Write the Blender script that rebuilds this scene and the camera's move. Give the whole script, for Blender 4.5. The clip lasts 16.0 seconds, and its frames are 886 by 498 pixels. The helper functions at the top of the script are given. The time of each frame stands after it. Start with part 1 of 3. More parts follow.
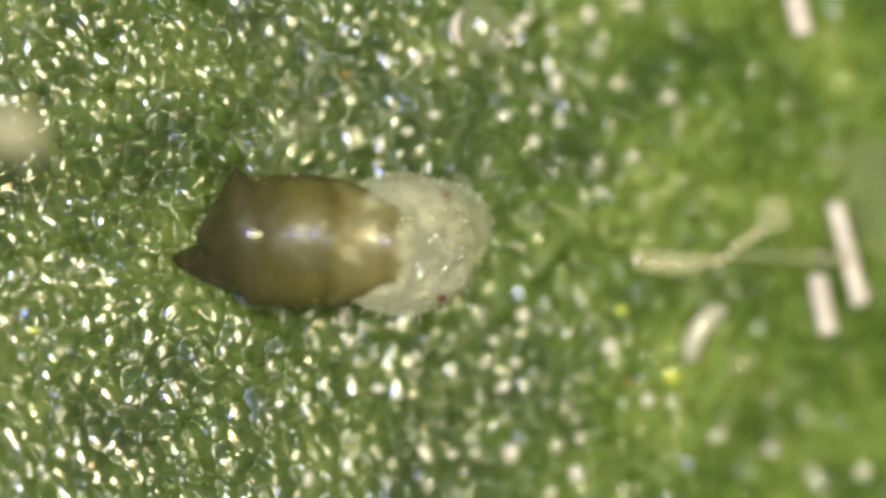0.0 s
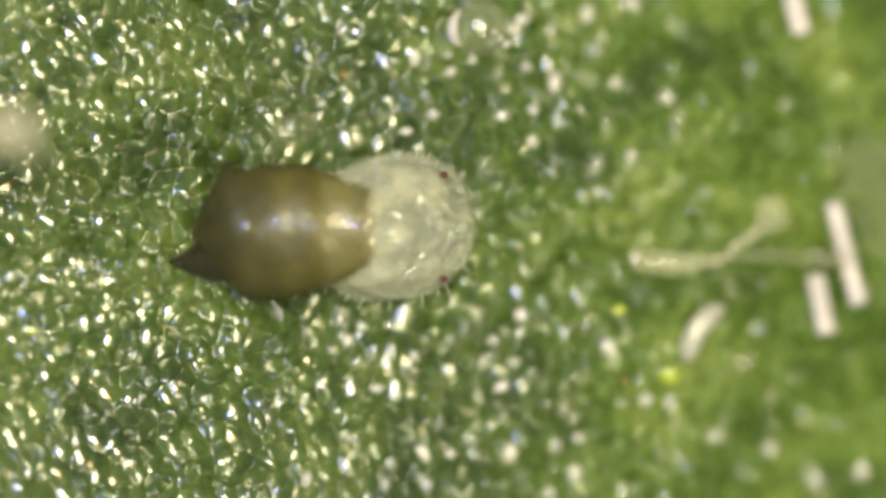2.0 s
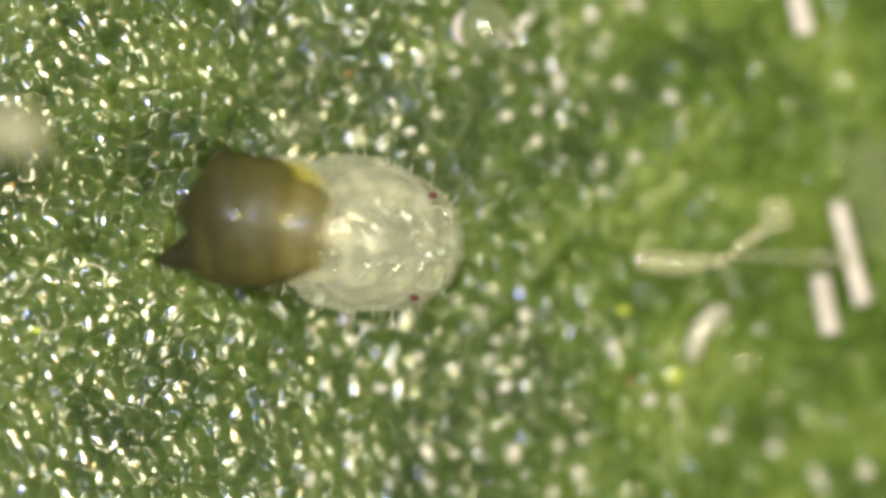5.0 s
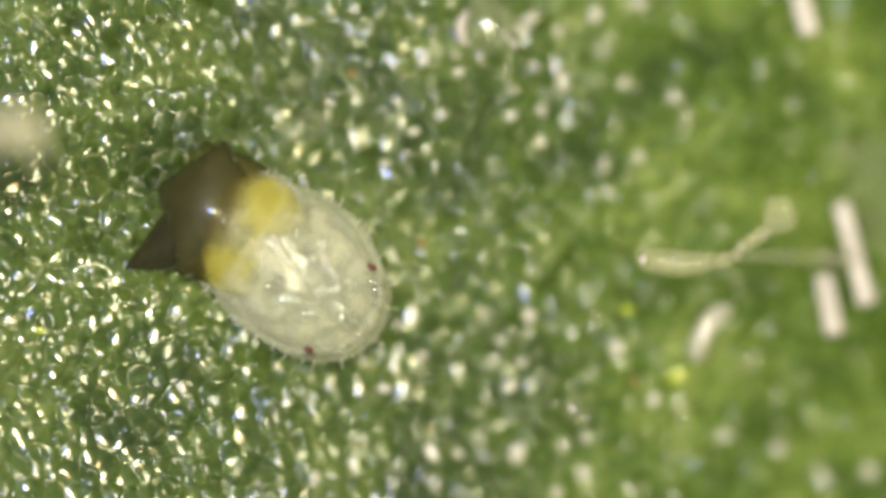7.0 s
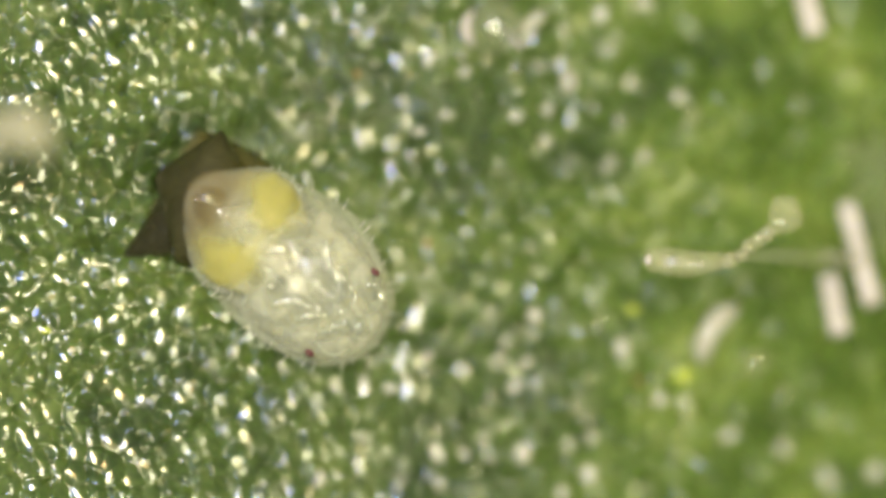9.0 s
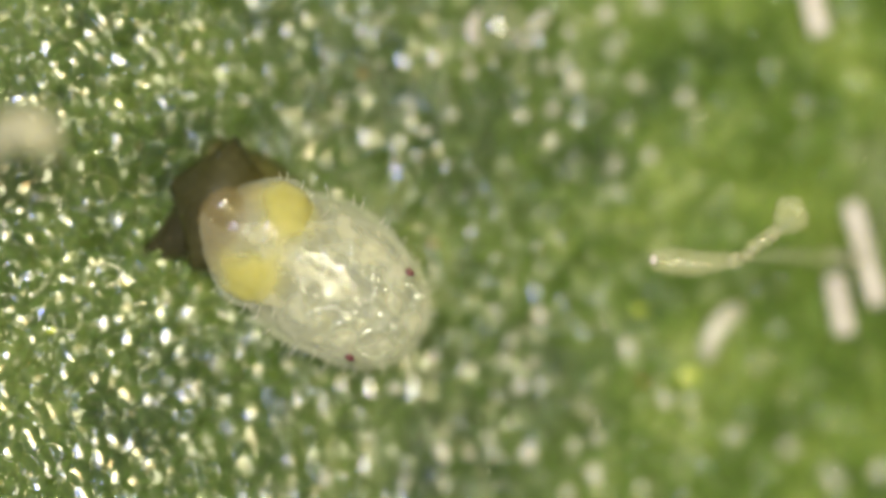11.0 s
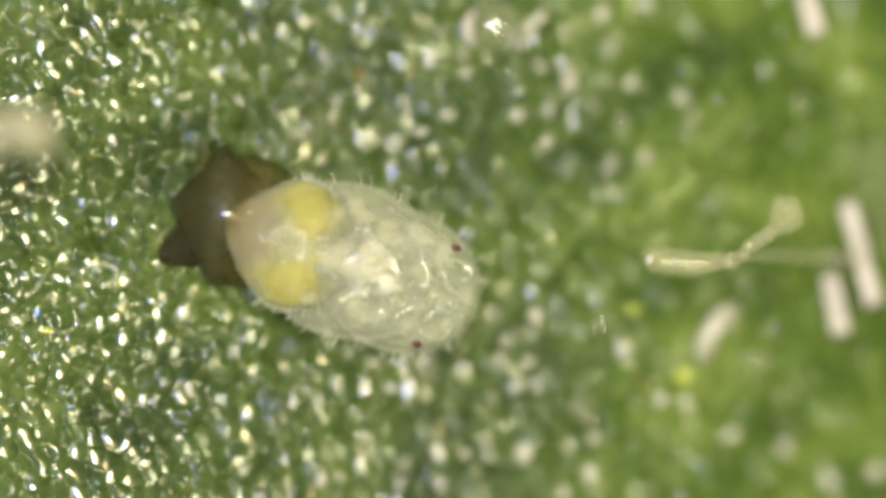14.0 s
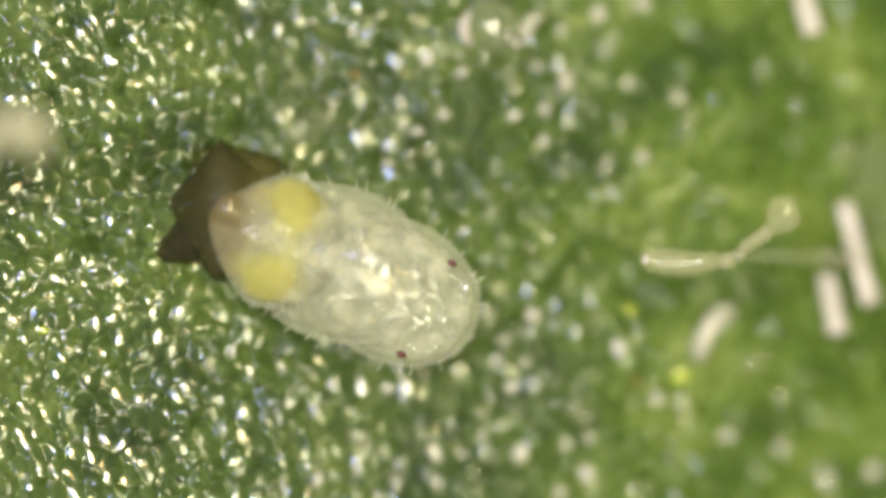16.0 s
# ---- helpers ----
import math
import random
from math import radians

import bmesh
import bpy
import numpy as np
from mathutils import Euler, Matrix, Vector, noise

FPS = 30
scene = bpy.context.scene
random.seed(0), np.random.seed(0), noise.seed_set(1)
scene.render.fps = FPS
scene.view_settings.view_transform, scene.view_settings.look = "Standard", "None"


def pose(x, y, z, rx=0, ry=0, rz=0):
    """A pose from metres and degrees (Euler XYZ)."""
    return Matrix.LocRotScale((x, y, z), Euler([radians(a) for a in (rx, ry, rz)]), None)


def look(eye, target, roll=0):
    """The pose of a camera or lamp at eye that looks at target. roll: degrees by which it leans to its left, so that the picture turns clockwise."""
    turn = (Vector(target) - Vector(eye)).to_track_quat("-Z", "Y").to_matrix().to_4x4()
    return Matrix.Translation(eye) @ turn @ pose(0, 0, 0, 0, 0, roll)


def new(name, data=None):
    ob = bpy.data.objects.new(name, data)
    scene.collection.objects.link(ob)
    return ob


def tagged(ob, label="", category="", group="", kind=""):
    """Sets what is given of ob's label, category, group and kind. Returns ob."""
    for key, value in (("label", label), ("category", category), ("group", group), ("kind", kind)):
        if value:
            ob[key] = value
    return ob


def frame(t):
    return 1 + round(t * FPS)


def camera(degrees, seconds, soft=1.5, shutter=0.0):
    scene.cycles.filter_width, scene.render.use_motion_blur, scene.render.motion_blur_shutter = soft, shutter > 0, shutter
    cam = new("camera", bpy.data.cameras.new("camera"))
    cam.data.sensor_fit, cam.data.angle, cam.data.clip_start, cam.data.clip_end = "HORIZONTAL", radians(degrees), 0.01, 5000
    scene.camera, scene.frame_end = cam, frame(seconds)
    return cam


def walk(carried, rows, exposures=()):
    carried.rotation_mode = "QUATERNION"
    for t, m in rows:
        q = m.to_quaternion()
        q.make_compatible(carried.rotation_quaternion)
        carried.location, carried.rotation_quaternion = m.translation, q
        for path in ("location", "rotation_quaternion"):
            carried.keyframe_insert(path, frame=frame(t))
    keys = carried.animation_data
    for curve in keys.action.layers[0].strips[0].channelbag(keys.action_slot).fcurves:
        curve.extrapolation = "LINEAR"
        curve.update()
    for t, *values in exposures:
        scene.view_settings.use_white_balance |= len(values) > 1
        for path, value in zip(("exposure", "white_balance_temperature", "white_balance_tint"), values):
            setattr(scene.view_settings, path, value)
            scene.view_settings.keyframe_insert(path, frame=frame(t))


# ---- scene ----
# A newly hatched insect leaves its egg shell on a leaf, seen through a microscope.
# Everything below is given in micrometres; U turns it into metres.
U = 1e-6
HIGH = 60000.0          # working distance of the objective
WIDE = 784.0            # width of the field in focus


def um(x, y, z, rx=0, ry=0, rz=0):
    return pose(x * U, y * U, z * U, rx, ry, rz)


def plan(px, py):
    """Place on the stage of a spot of the field, half a micrometre a step, x to the right and y down."""
    return (px - 784) * 0.5, (441 - py) * 0.5


# sideways drift of the field while the focus is turned, with the time
DRIFT = ((0, 0), (0.5, 0), (1, 6), (1.5, 8), (2, -3), (2.5, -3), (3, -3), (3.5, 0), (4, 0), (6.3, 11), (7.5, 11.5),
         (8, 21), (9, 21), (9.2, 31), (11.3, 31), (11.5, 26), (12, 25), (12.5, 31), (13, 24), (14, 23),
         (14.5, 17), (15, 17), (15.5, 23), (16, 17))


def drift(t):
    return float(np.interp(t, [r[0] for r in DRIFT], [r[1] for r in DRIFT]))


# ---- camera ----
cam = camera(math.degrees(2 * math.atan(WIDE / 2 / HIGH)), 16.0, soft=4.0)
cam.data.dof.use_dof = True
cam.data.dof.focus_distance = HIGH * U
cam.data.dof.aperture_fstop = 0.036 / (WIDE * U * 0.15)
FOCUS_RISE = 1.55        # micrometres of focus for each step of drift
walk(cam, [(t, um(-d * 0.5, 0, HIGH + 13 + d * FOCUS_RISE)) for t, d in DRIFT])

# ---- light ----
world = bpy.data.worlds.new("room")
scene.world = world
world.use_nodes = True
world.node_tree.nodes["Background"].inputs[0].default_value = (0.94, 1.0, 0.76, 1)
world.node_tree.nodes["Background"].inputs[1].default_value = 0.3


def aimed_lamp(x, y, z, half_angle, gain, colour):
    """A disc lamp aimed at the middle of the stage; the two pale ones are the microscope's fibre-optic lamps."""
    data = bpy.data.lights.new("stage_lamp", "AREA")
    far = math.sqrt(x * x + y * y + z * z) * U
    data.shape, data.size = "DISK", 2 * far * math.tan(radians(half_angle))
    data.energy, data.color = 9.87 * far * far * gain, colour
    ob = new("stage_lamp", data)
    ob.matrix_world = look((x * U, y * U, z * U), (0, 0, 0))
    return ob


aimed_lamp(-3000, 9000, 62000, 7.5, 1.3, (1.0, 0.945, 0.5))
# blue and amber lamps, added only to fringe the glints with colour
aimed_lamp(-14000, 9400, 60500, 4.5, 0.54, (0.25, 0.36, 1.0))
aimed_lamp(8500, 8500, 62000, 5, 0.22, (1.0, 0.6, 0.22))
aimed_lamp(19000, -14000, 58000, 8, 0.48, (1.0, 0.96, 0.62))


# ---- materials ----
class Mat:
    def __init__(self, name):
        self.m = bpy.data.materials.new(name)
        self.m.use_nodes = True
        self.t = self.m.node_tree
        self.bsdf = self.t.nodes["Principled BSDF"]
        self.out = self.t.nodes["Material Output"]
        self.co = self.node("ShaderNodeTexCoord").outputs["Object"]

    def node(self, kind, **props):
        n = self.t.nodes.new(kind)
        for k, v in props.items():
            n.inputs[k].default_value = v
        return n

    def link(self, a, b):
        self.t.links.new(a, b)

    def set(self, **values):
        for k, v in values.items():
            self.bsdf.inputs[k.replace("_", " ")].default_value = v
        return self

    def noise(self, size, detail=3.0, rough=0.55, distort=0.0):
        """Noise with features of about that many micrometres."""
        n = self.node("ShaderNodeTexNoise", Scale=1 / (size * U), Detail=detail, Roughness=rough, Distortion=distort)
        self.link(self.co, n.inputs["Vector"])
        return n.outputs["Fac"]

    def ramp(self, fac, *stops):
        n = self.t.nodes.new("ShaderNodeValToRGB")
        e = n.color_ramp.elements
        while len(e) < len(stops):
            e.new(0.5)
        for el, (p, c) in zip(e, stops):
            el.position, el.color = p, (*c, 1) if len(c) == 3 else c
        self.link(fac, n.inputs["Fac"])
        return n.outputs["Color"]

    def mix(self, fac, a, b, how="MIX"):
        n = self.t.nodes.new("ShaderNodeMix")
        n.data_type, n.blend_type = "RGBA", how
        for sock, v in ((n.inputs[0], fac), (n.inputs[6], a), (n.inputs[7], b)):
            if isinstance(v, (tuple, float, int)):
                sock.default_value = (*v, 1) if isinstance(v, tuple) else v
            else:
                self.link(v, sock)
        return n.outputs[2]

    def colour(self, sock):
        self.link(sock, self.bsdf.inputs["Base Color"])
        return self

    def bump(self, fac, depth, strength=1.0, after=None, gloss=False):
        n = self.node("ShaderNodeBump", Strength=strength, Distance=depth * U)
        self.link(fac, n.inputs["Height"])
        if after is not None:
            self.link(after, n.inputs["Normal"])
        if not gloss:
            self.link(n.outputs["Normal"], self.bsdf.inputs["Normal"])
        self.link(n.outputs["Normal"], self.bsdf.inputs["Coat Normal"])
        return n.outputs["Normal"]

    def clear(self, share, tint=(1, 1, 1)):
        """Lets a share of the light straight through, as a thin skin does."""
        t = self.t.nodes.new("ShaderNodeBsdfTransparent")
        if isinstance(tint, tuple):
            t.inputs[0].default_value = (*tint, 1)
        else:
            self.link(tint, t.inputs[0])
        mx = self.t.nodes.new("ShaderNodeMixShader")
        if isinstance(share, float):
            mx.inputs[0].default_value = share
        else:
            self.link(share, mx.inputs[0])
        self.link(self.bsdf.outputs[0], mx.inputs[1])
        self.link(t.outputs[0], mx.inputs[2])
        self.link(mx.outputs[0], self.out.inputs["Surface"])
        self.last = mx.outputs[0]
        return self

    def glaze(self, normal, gain=0.05, rough=0.04):
        """A wet film over a clear skin: its shine does not pass through."""
        g = self.node("ShaderNodeBsdfGlossy", Color=(gain, gain, gain, 1), Roughness=rough)
        self.link(normal, g.inputs["Normal"])
        add = self.t.nodes.new("ShaderNodeAddShader")
        self.link(self.last, add.inputs[0])
        self.link(g.outputs[0], add.inputs[1])
        self.link(add.outputs[0], self.out.inputs["Surface"])
        return self

    def along(self, lo, hi):
        """From 0 to 1 along the object's x, in micrometres."""
        sep = self.node("ShaderNodeSeparateXYZ")
        self.link(self.co, sep.inputs[0])
        rng = self.node("ShaderNodeMapRange")
        for k, v in (("From Min", lo * U), ("From Max", hi * U), ("To Min", 0.0), ("To Max", 1.0)):
            rng.inputs[k].default_value = v
        rng.interpolation_type = "SMOOTHSTEP"
        self.link(sep.outputs[0], rng.inputs["Value"])
        return rng.outputs[0]

    def flesh(self, weight, size, radius=(1.0, 0.9, 0.6)):
        self.bsdf.inputs["Subsurface Weight"].default_value = weight
        self.bsdf.inputs["Subsurface Scale"].default_value = size * U
        self.bsdf.inputs["Subsurface Radius"].default_value = radius
        return self


def leaf_material():
    m = Mat("leaf_epidermis").set(Roughness=0.45, IOR=1.45, Coat_Weight=1.0, Coat_Roughness=0.05, Coat_IOR=1.7)
    broad = m.noise(95, 3, 0.6)
    fine = m.noise(11, 3, 0.6)
    base = m.ramp(broad, (0.3, (0.021, 0.04, 0.007)), (0.5, (0.049, 0.08, 0.013)), (0.72, (0.1, 0.134, 0.034)))
    spots = m.ramp(fine, (0.35, (0.5, 0.58, 0.5)), (0.55, (0.95, 0.95, 0.95)), (0.75, (1.25, 1.18, 1.3)))
    # the base colour grows lighter and slightly yellower towards the far end
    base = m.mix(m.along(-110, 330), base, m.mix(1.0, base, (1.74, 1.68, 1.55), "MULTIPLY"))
    m.colour(m.mix(1.0, base, spots, "MULTIPLY"))
    m.bump(m.noise(9, 2, 0.5), 0.35, 0.4)
    # coat weight falls towards the far end, to thin out the glints there
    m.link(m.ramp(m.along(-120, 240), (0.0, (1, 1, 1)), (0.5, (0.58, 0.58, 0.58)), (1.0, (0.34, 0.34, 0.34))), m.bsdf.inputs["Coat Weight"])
    m.set(Specular_IOR_Level=0.25)
    m.flesh(0.25, 12, (0.5, 1.0, 0.2))
    return m.m


def shell_material(name, clear, tint, thin=(), dark=1.0, gloss=0.7):
    """A thin brown skin: it filters what lies behind it and is brown itself. thin: stretches of x over which it wears away to nothing."""
    m = Mat(name).set(Roughness=0.4, IOR=1.45, Coat_Weight=gloss, Coat_Roughness=0.07)
    broad, fine = m.noise(44, 3, 0.6), m.noise(7, 3)

    def shade(r, g, b):
        return r * dark, g * dark, b * dark
    base = m.ramp(broad, (0.3, shade(0.056, 0.052, 0.02)), (0.5, shade(0.085, 0.08, 0.031)), (0.7, shade(0.125, 0.117, 0.046)))
    m.colour(m.mix(0.3, base, m.ramp(fine, (0.35, shade(0.05, 0.042, 0.018)), (0.7, shade(0.12, 0.105, 0.05)))))
    n = m.bump(m.noise(34, 2), 6.0, 0.5)
    m.bump(m.noise(7, 2), 0.3, 0.4, n)
    share = m.ramp(broad, (0.3, (clear - 0.06,) * 3), (0.7, (clear + 0.05,) * 3))
    for lo, hi in thin:
        worn = m.along(lo, hi)
        share, tint = m.mix(worn, share, (1.0, 1.0, 1.0)), m.mix(worn, tint, (1.0, 1.0, 1.0))
    return m.clear(share, tint).m


def body_material(name, organs=False, under=False, rough=6.5, gain=0.012, milky=0.0, ripple_size=11):
    m = Mat(name).set(Roughness=0.45, IOR=1.42, Specular_IOR_Level=0.2)
    broad, fine = m.noise(27, 2, 0.5), m.noise(9, 2, 0.5)
    base = m.ramp(broad, (0.36, (0.3, 0.31, 0.18)), (0.52, (0.44, 0.44, 0.3)), (0.68, (0.61, 0.58, 0.43)))
    if milky:
        base = m.mix(0.55, base, (0.68, 0.68, 0.6))
    if organs:
        sep = m.node("ShaderNodeSeparateXYZ")
        m.link(m.co, sep.inputs[0])

        def fade(sock, lo, hi):
            rng = m.node("ShaderNodeMapRange")
            for k, v in (("From Min", lo * U), ("From Max", hi * U), ("To Min", 0.0), ("To Max", 1.0)):
                rng.inputs[k].default_value = v
            rng.interpolation_type = "SMOOTHSTEP"
            m.link(sock, rng.inputs["Value"])
            return rng.outputs[0]
        # the tip of the abdomen is beige, and two yellow organs shine through its sides
        base = m.mix(fade(sep.outputs[0], -2, -28), base, (0.28, 0.21, 0.105))
        side = m.node("ShaderNodeMath")
        side.operation = "ABSOLUTE"
        m.link(sep.outputs[1], side.inputs[0])
        both = m.node("ShaderNodeCombineXYZ", Z=0.0)
        m.link(sep.outputs[0], both.inputs[0])
        m.link(side.outputs[0], both.inputs[1])
        away = m.node("ShaderNodeVectorMath")
        away.operation = "DISTANCE"
        m.link(both.outputs[0], away.inputs[0])
        away.inputs[1].default_value = (8 * U, 36 * U, 0)
        ripple = m.node("ShaderNodeMath")
        ripple.operation = "MULTIPLY_ADD"
        m.link(broad, ripple.inputs[0])
        ripple.inputs[1].default_value = -26 * U
        m.link(away.outputs["Value"], ripple.inputs[2])
        base = m.mix(fade(ripple.outputs[0], 37, 3), base, (0.58, 0.52, 0.11))
    m.colour(m.mix(0.2, base, m.ramp(fine, (0.3, (0.7, 0.71, 0.66)), (0.7, (1, 1, 1))), "MULTIPLY"))
    n = m.bump(m.noise(ripple_size, 1.0, 0.4), rough, 0.8, None, True)
    n = m.bump(m.noise(8, 1), 0.4, 0.4, n, True)
    m.flesh(0.5, 14)
    if under:
        return m.clear(0.8).m
    share = m.ramp(broad, (0.38, (0.96 - milky,) * 3), (0.5, (0.87 - milky,) * 3), (0.66, (0.66 - milky,) * 3))
    if organs:
        share = m.mix(fade(ripple.outputs[0], 37, 3), share, (0.6, 0.6, 0.6))
        share = m.mix(fade(sep.outputs[0], -6, -36), share, (0.68, 0.68, 0.68))
        share = m.mix(fade(sep.outputs[0], 8, 64), share, (1.0, 1.0, 1.0))
    m.clear(share)
    return m.glaze(n, 0.012 if organs else gain, 0.04).m


def plain_material(name, lo, hi, size=10, rough=0.25, bump=0.6, clear=0.0, flesh=0.0, shine=0.04, vary=0.0, film=0.06):
    m = Mat(name).set(Roughness=rough, IOR=1.45)
    if rough < 0.3:
        m.set(Coat_Weight=1.0, Coat_Roughness=0.05, Coat_IOR=1.55)
    f = m.noise(size, 3, 0.6)
    m.colour(m.ramp(f, (0.3, lo), (0.7, hi)))
    n = m.bump(m.noise(size * 0.5, 2), bump, 0.6)
    if flesh:
        m.flesh(flesh, size)
    if clear:
        if vary:
            chance = m.t.nodes.new("ShaderNodeObjectInfo").outputs["Random"]
            m.clear(m.ramp(chance, (0.0, (clear - vary,) * 3), (1.0, (clear + vary,) * 3)))
        else:
            m.clear(clear)
        if rough < 0.3 and shine:
            m.glaze(n, shine, film)
    return m.m


LEAF = leaf_material()
SHELL = shell_material("brown_egg_skin", 0.46, (0.9, 0.88, 0.62), ((8, 34),), 0.58)
BAND = shell_material("olive_egg_skin", 0.56, (0.95, 0.92, 0.62), ((-34, -58), (14, 38)), 0.98, 0.15)
RIM = shell_material("thin_egg_skin", 0.46, (0.94, 0.88, 0.72), ((-22, -35), (10, 50)), 1.75, 0.25)
STALK = shell_material("dark_egg_skin", 0.22, (0.85, 0.7, 0.5), (), 0.28, 0.3)
BODY = body_material("milky_body")
TAIL = body_material("milky_abdomen", organs=True)
FRONT_SKIN = body_material("milky_forebody", rough=7.0, gain=0.05, milky=0.08, ripple_size=13)
BELLY = body_material("milky_underside", under=True)
TAIL_BELLY = body_material("milky_abdomen_underside", organs=True, under=True)
MARGIN = plain_material("clear_margin", (0.44, 0.45, 0.35), (0.6, 0.6, 0.5), 8, 0.4, 0.8, 0.84)
YELLOW = plain_material("yellow_organ", (0.44, 0.4, 0.05), (0.6, 0.54, 0.12), 14, 0.5, 1.0, 0.93, 0.4)
RED = plain_material("red_eye", (0.055, 0.012, 0.02), (0.11, 0.02, 0.03), 4, 0.35)
LIMB = plain_material("clear_limb", (0.42, 0.43, 0.34), (0.56, 0.56, 0.5), 8, 0.1, 1.8, 0.92, 0.3, 0.12)
HAIR = plain_material("pale_hair", (0.476, 0.476, 0.408), (0.612, 0.612, 0.544), 4, 0.2, 0.1, 0.4)
SPLINTER_GLINT = plain_material("white_splinter_and_glint", (0.4, 0.36, 0.36), (0.58, 0.52, 0.53), 14, 0.4, 1.0, 0.25, 0.3)
WAX = plain_material("pale_wax", (0.4, 0.39, 0.33), (0.58, 0.54, 0.52), 9, 0.2, 1.0, 0.38, 0.4, 0.02)
DROP = plain_material("clear_droplet", (0.24, 0.27, 0.15), (0.34, 0.36, 0.24), 20, 0.2, 1.0, 0.72, 0.3, 0.02)
GLINT_BEAD = plain_material("glint_bead_skin", (0.46, 0.43, 0.37), (0.68, 0.63, 0.6), 9, 0.12, 0.8, 0.68, 0.3, 0.055, 0.2, 0.28)
VEIL = plain_material("streak_skin", (0.204, 0.231, 0.109), (0.374, 0.374, 0.238), 9, 0.2, 0.5, 0.76, 0.0, 0.01)
THREAD = plain_material("clear_thread_skin", (0.3, 0.32, 0.18), (0.5, 0.5, 0.38), 6, 0.12, 1.2, 0.8, 0.0, 0.09)
HAZE = plain_material("hazy_scale", (0.34, 0.34, 0.245), (0.476, 0.462, 0.354), 30, 0.5, 1.0, 0.91)
DUST = plain_material("beige_dust", (0.34, 0.313, 0.218), (0.49, 0.462, 0.354), 12, 0.7, 2.0, 0.2, 0.3)
LIME = plain_material("lime_speck", (0.33, 0.41, 0.02), (0.48, 0.56, 0.05), 10, 0.2, 1.0, 0.35, 0.3)
STRAND = plain_material("pale_strand", (0.34, 0.32, 0.2), (0.56, 0.52, 0.38), 7, 0.16, 3.0, 0.79, 0.3, 0.016)
AMBER = plain_material("amber_speck", (0.19, 0.0816, 0.0272), (0.286, 0.136, 0.0476), 6, 0.2, 0.5)


# ---- shapes ----
def part(name, bm, material, parent=None, label="", smooth=True):
    """Links a bmesh, built in micrometres, as one mesh object."""
    for v in bm.verts:
        v.co *= U
    bmesh.ops.recalc_face_normals(bm, faces=bm.faces)
    data = bpy.data.meshes.new(name)
    bm.to_mesh(data)
    bm.free()
    data.materials.append(material)
    if smooth:
        data.polygons.foreach_set("use_smooth", [True] * len(data.polygons))
    ob = new(name, data)
    ob.parent = parent
    if label:
        ob["label"] = label
    return ob


def rings(rows, closed=True):
    """A skin over rings of points, its ends closed."""
    bm = bmesh.new()
    vs = [[bm.verts.new(p) for p in row] for row in rows]
    n = len(rows[0])
    for a, b in zip(vs, vs[1:]):
        for i in range(n):
            bm.faces.new((a[i], a[(i + 1) % n], b[(i + 1) % n], b[i]))
    if closed:
        for end in (vs[0], vs[-1]):
            mid = sum((v.co for v in end), Vector()) / n
            c = bm.verts.new(mid)
            for i in range(n):
                bm.faces.new((end[i], end[(i + 1) % n], c))
    return bm


def blob(sx, sy, sz, lump=0.0, grain=1.0, seed=0.0, n=40, m=26, folds=0.0, at=(0, 0, 0), taper=0.0):
    """An uneven ellipsoid; its long axis is x. folds: depth of rings across it."""
    rows = []
    for i in range(m + 1):
        a = math.pi * (0.02 + 0.96 * i / m)
        row = []
        for j in range(n):
            b = 2 * math.pi * j / n
            d = Vector((-math.cos(a), math.sin(a) * math.cos(b), math.sin(a) * math.sin(b)))
            k = 1 + lump * noise.noise(d * grain + Vector((seed, seed * 2, 0)))
            k += 0.4 * lump * noise.noise(d * grain * 2.7 + Vector((0, seed, 5)))
            k -= folds * (0.5 + 0.5 * math.cos(d.x * 19)) ** 4
            w = 1 - taper * max(0.0, -d.x) ** 1.3
            row.append((at[0] + sx * d.x * k, at[1] + sy * d.y * k * w, at[2] + sz * d.z * k * w))
        rows.append(row)
    return rings(rows)


def tube(points, radii, n=10):
    """A round limb along points, its ends rounded by its radii."""
    pts = [Vector(p) for p in points]
    rows = []
    for i, p in enumerate(pts):
        way = (pts[min(i + 1, len(pts) - 1)] - pts[max(i - 1, 0)]).normalized()
        side = way.cross(Vector((0.13, 0.21, 0.97))).normalized()
        up = way.cross(side)
        rows.append([p + radii[i] * (math.cos(2 * math.pi * j / n) * side + math.sin(2 * math.pi * j / n) * up) for j in range(n)])
    return rings(rows)


def bow(a, b, sag, radius, k=9, tip=0.3):
    """Points and radii of a bowed limb from a to b."""
    a, b, sag = Vector(a), Vector(b), Vector(sag)
    pts, rad = [], []
    for i in range(k):
        s = i / (k - 1)
        pts.append(a.lerp(b, s) + sag * (4 * s * (1 - s)))
        rad.append(radius * min(1, (0.35 + 4 * s), tip + (1 - s) * 4))
    return pts, rad


# ---- the leaf ----
def spacing(lo, hi, fine_lo, fine_hi, reach=40000):
    """Grid lines, close together within the field and wide apart beyond it."""
    out, x = [], lo
    while x < hi:
        out.append(x)
        x += fine_lo + (fine_hi - fine_lo) * max(0, (x - lo) / (hi - lo))
    left, right = [], []
    x, s = lo, 4.0
    while x > -reach:
        x, s = x - s, s * 1.16
        left.append(x)
    x, s = out[-1], 4.0
    while x < reach:
        x, s = x + s, s * 1.16
        right.append(x)
    return np.array(left[::-1] + out + right)


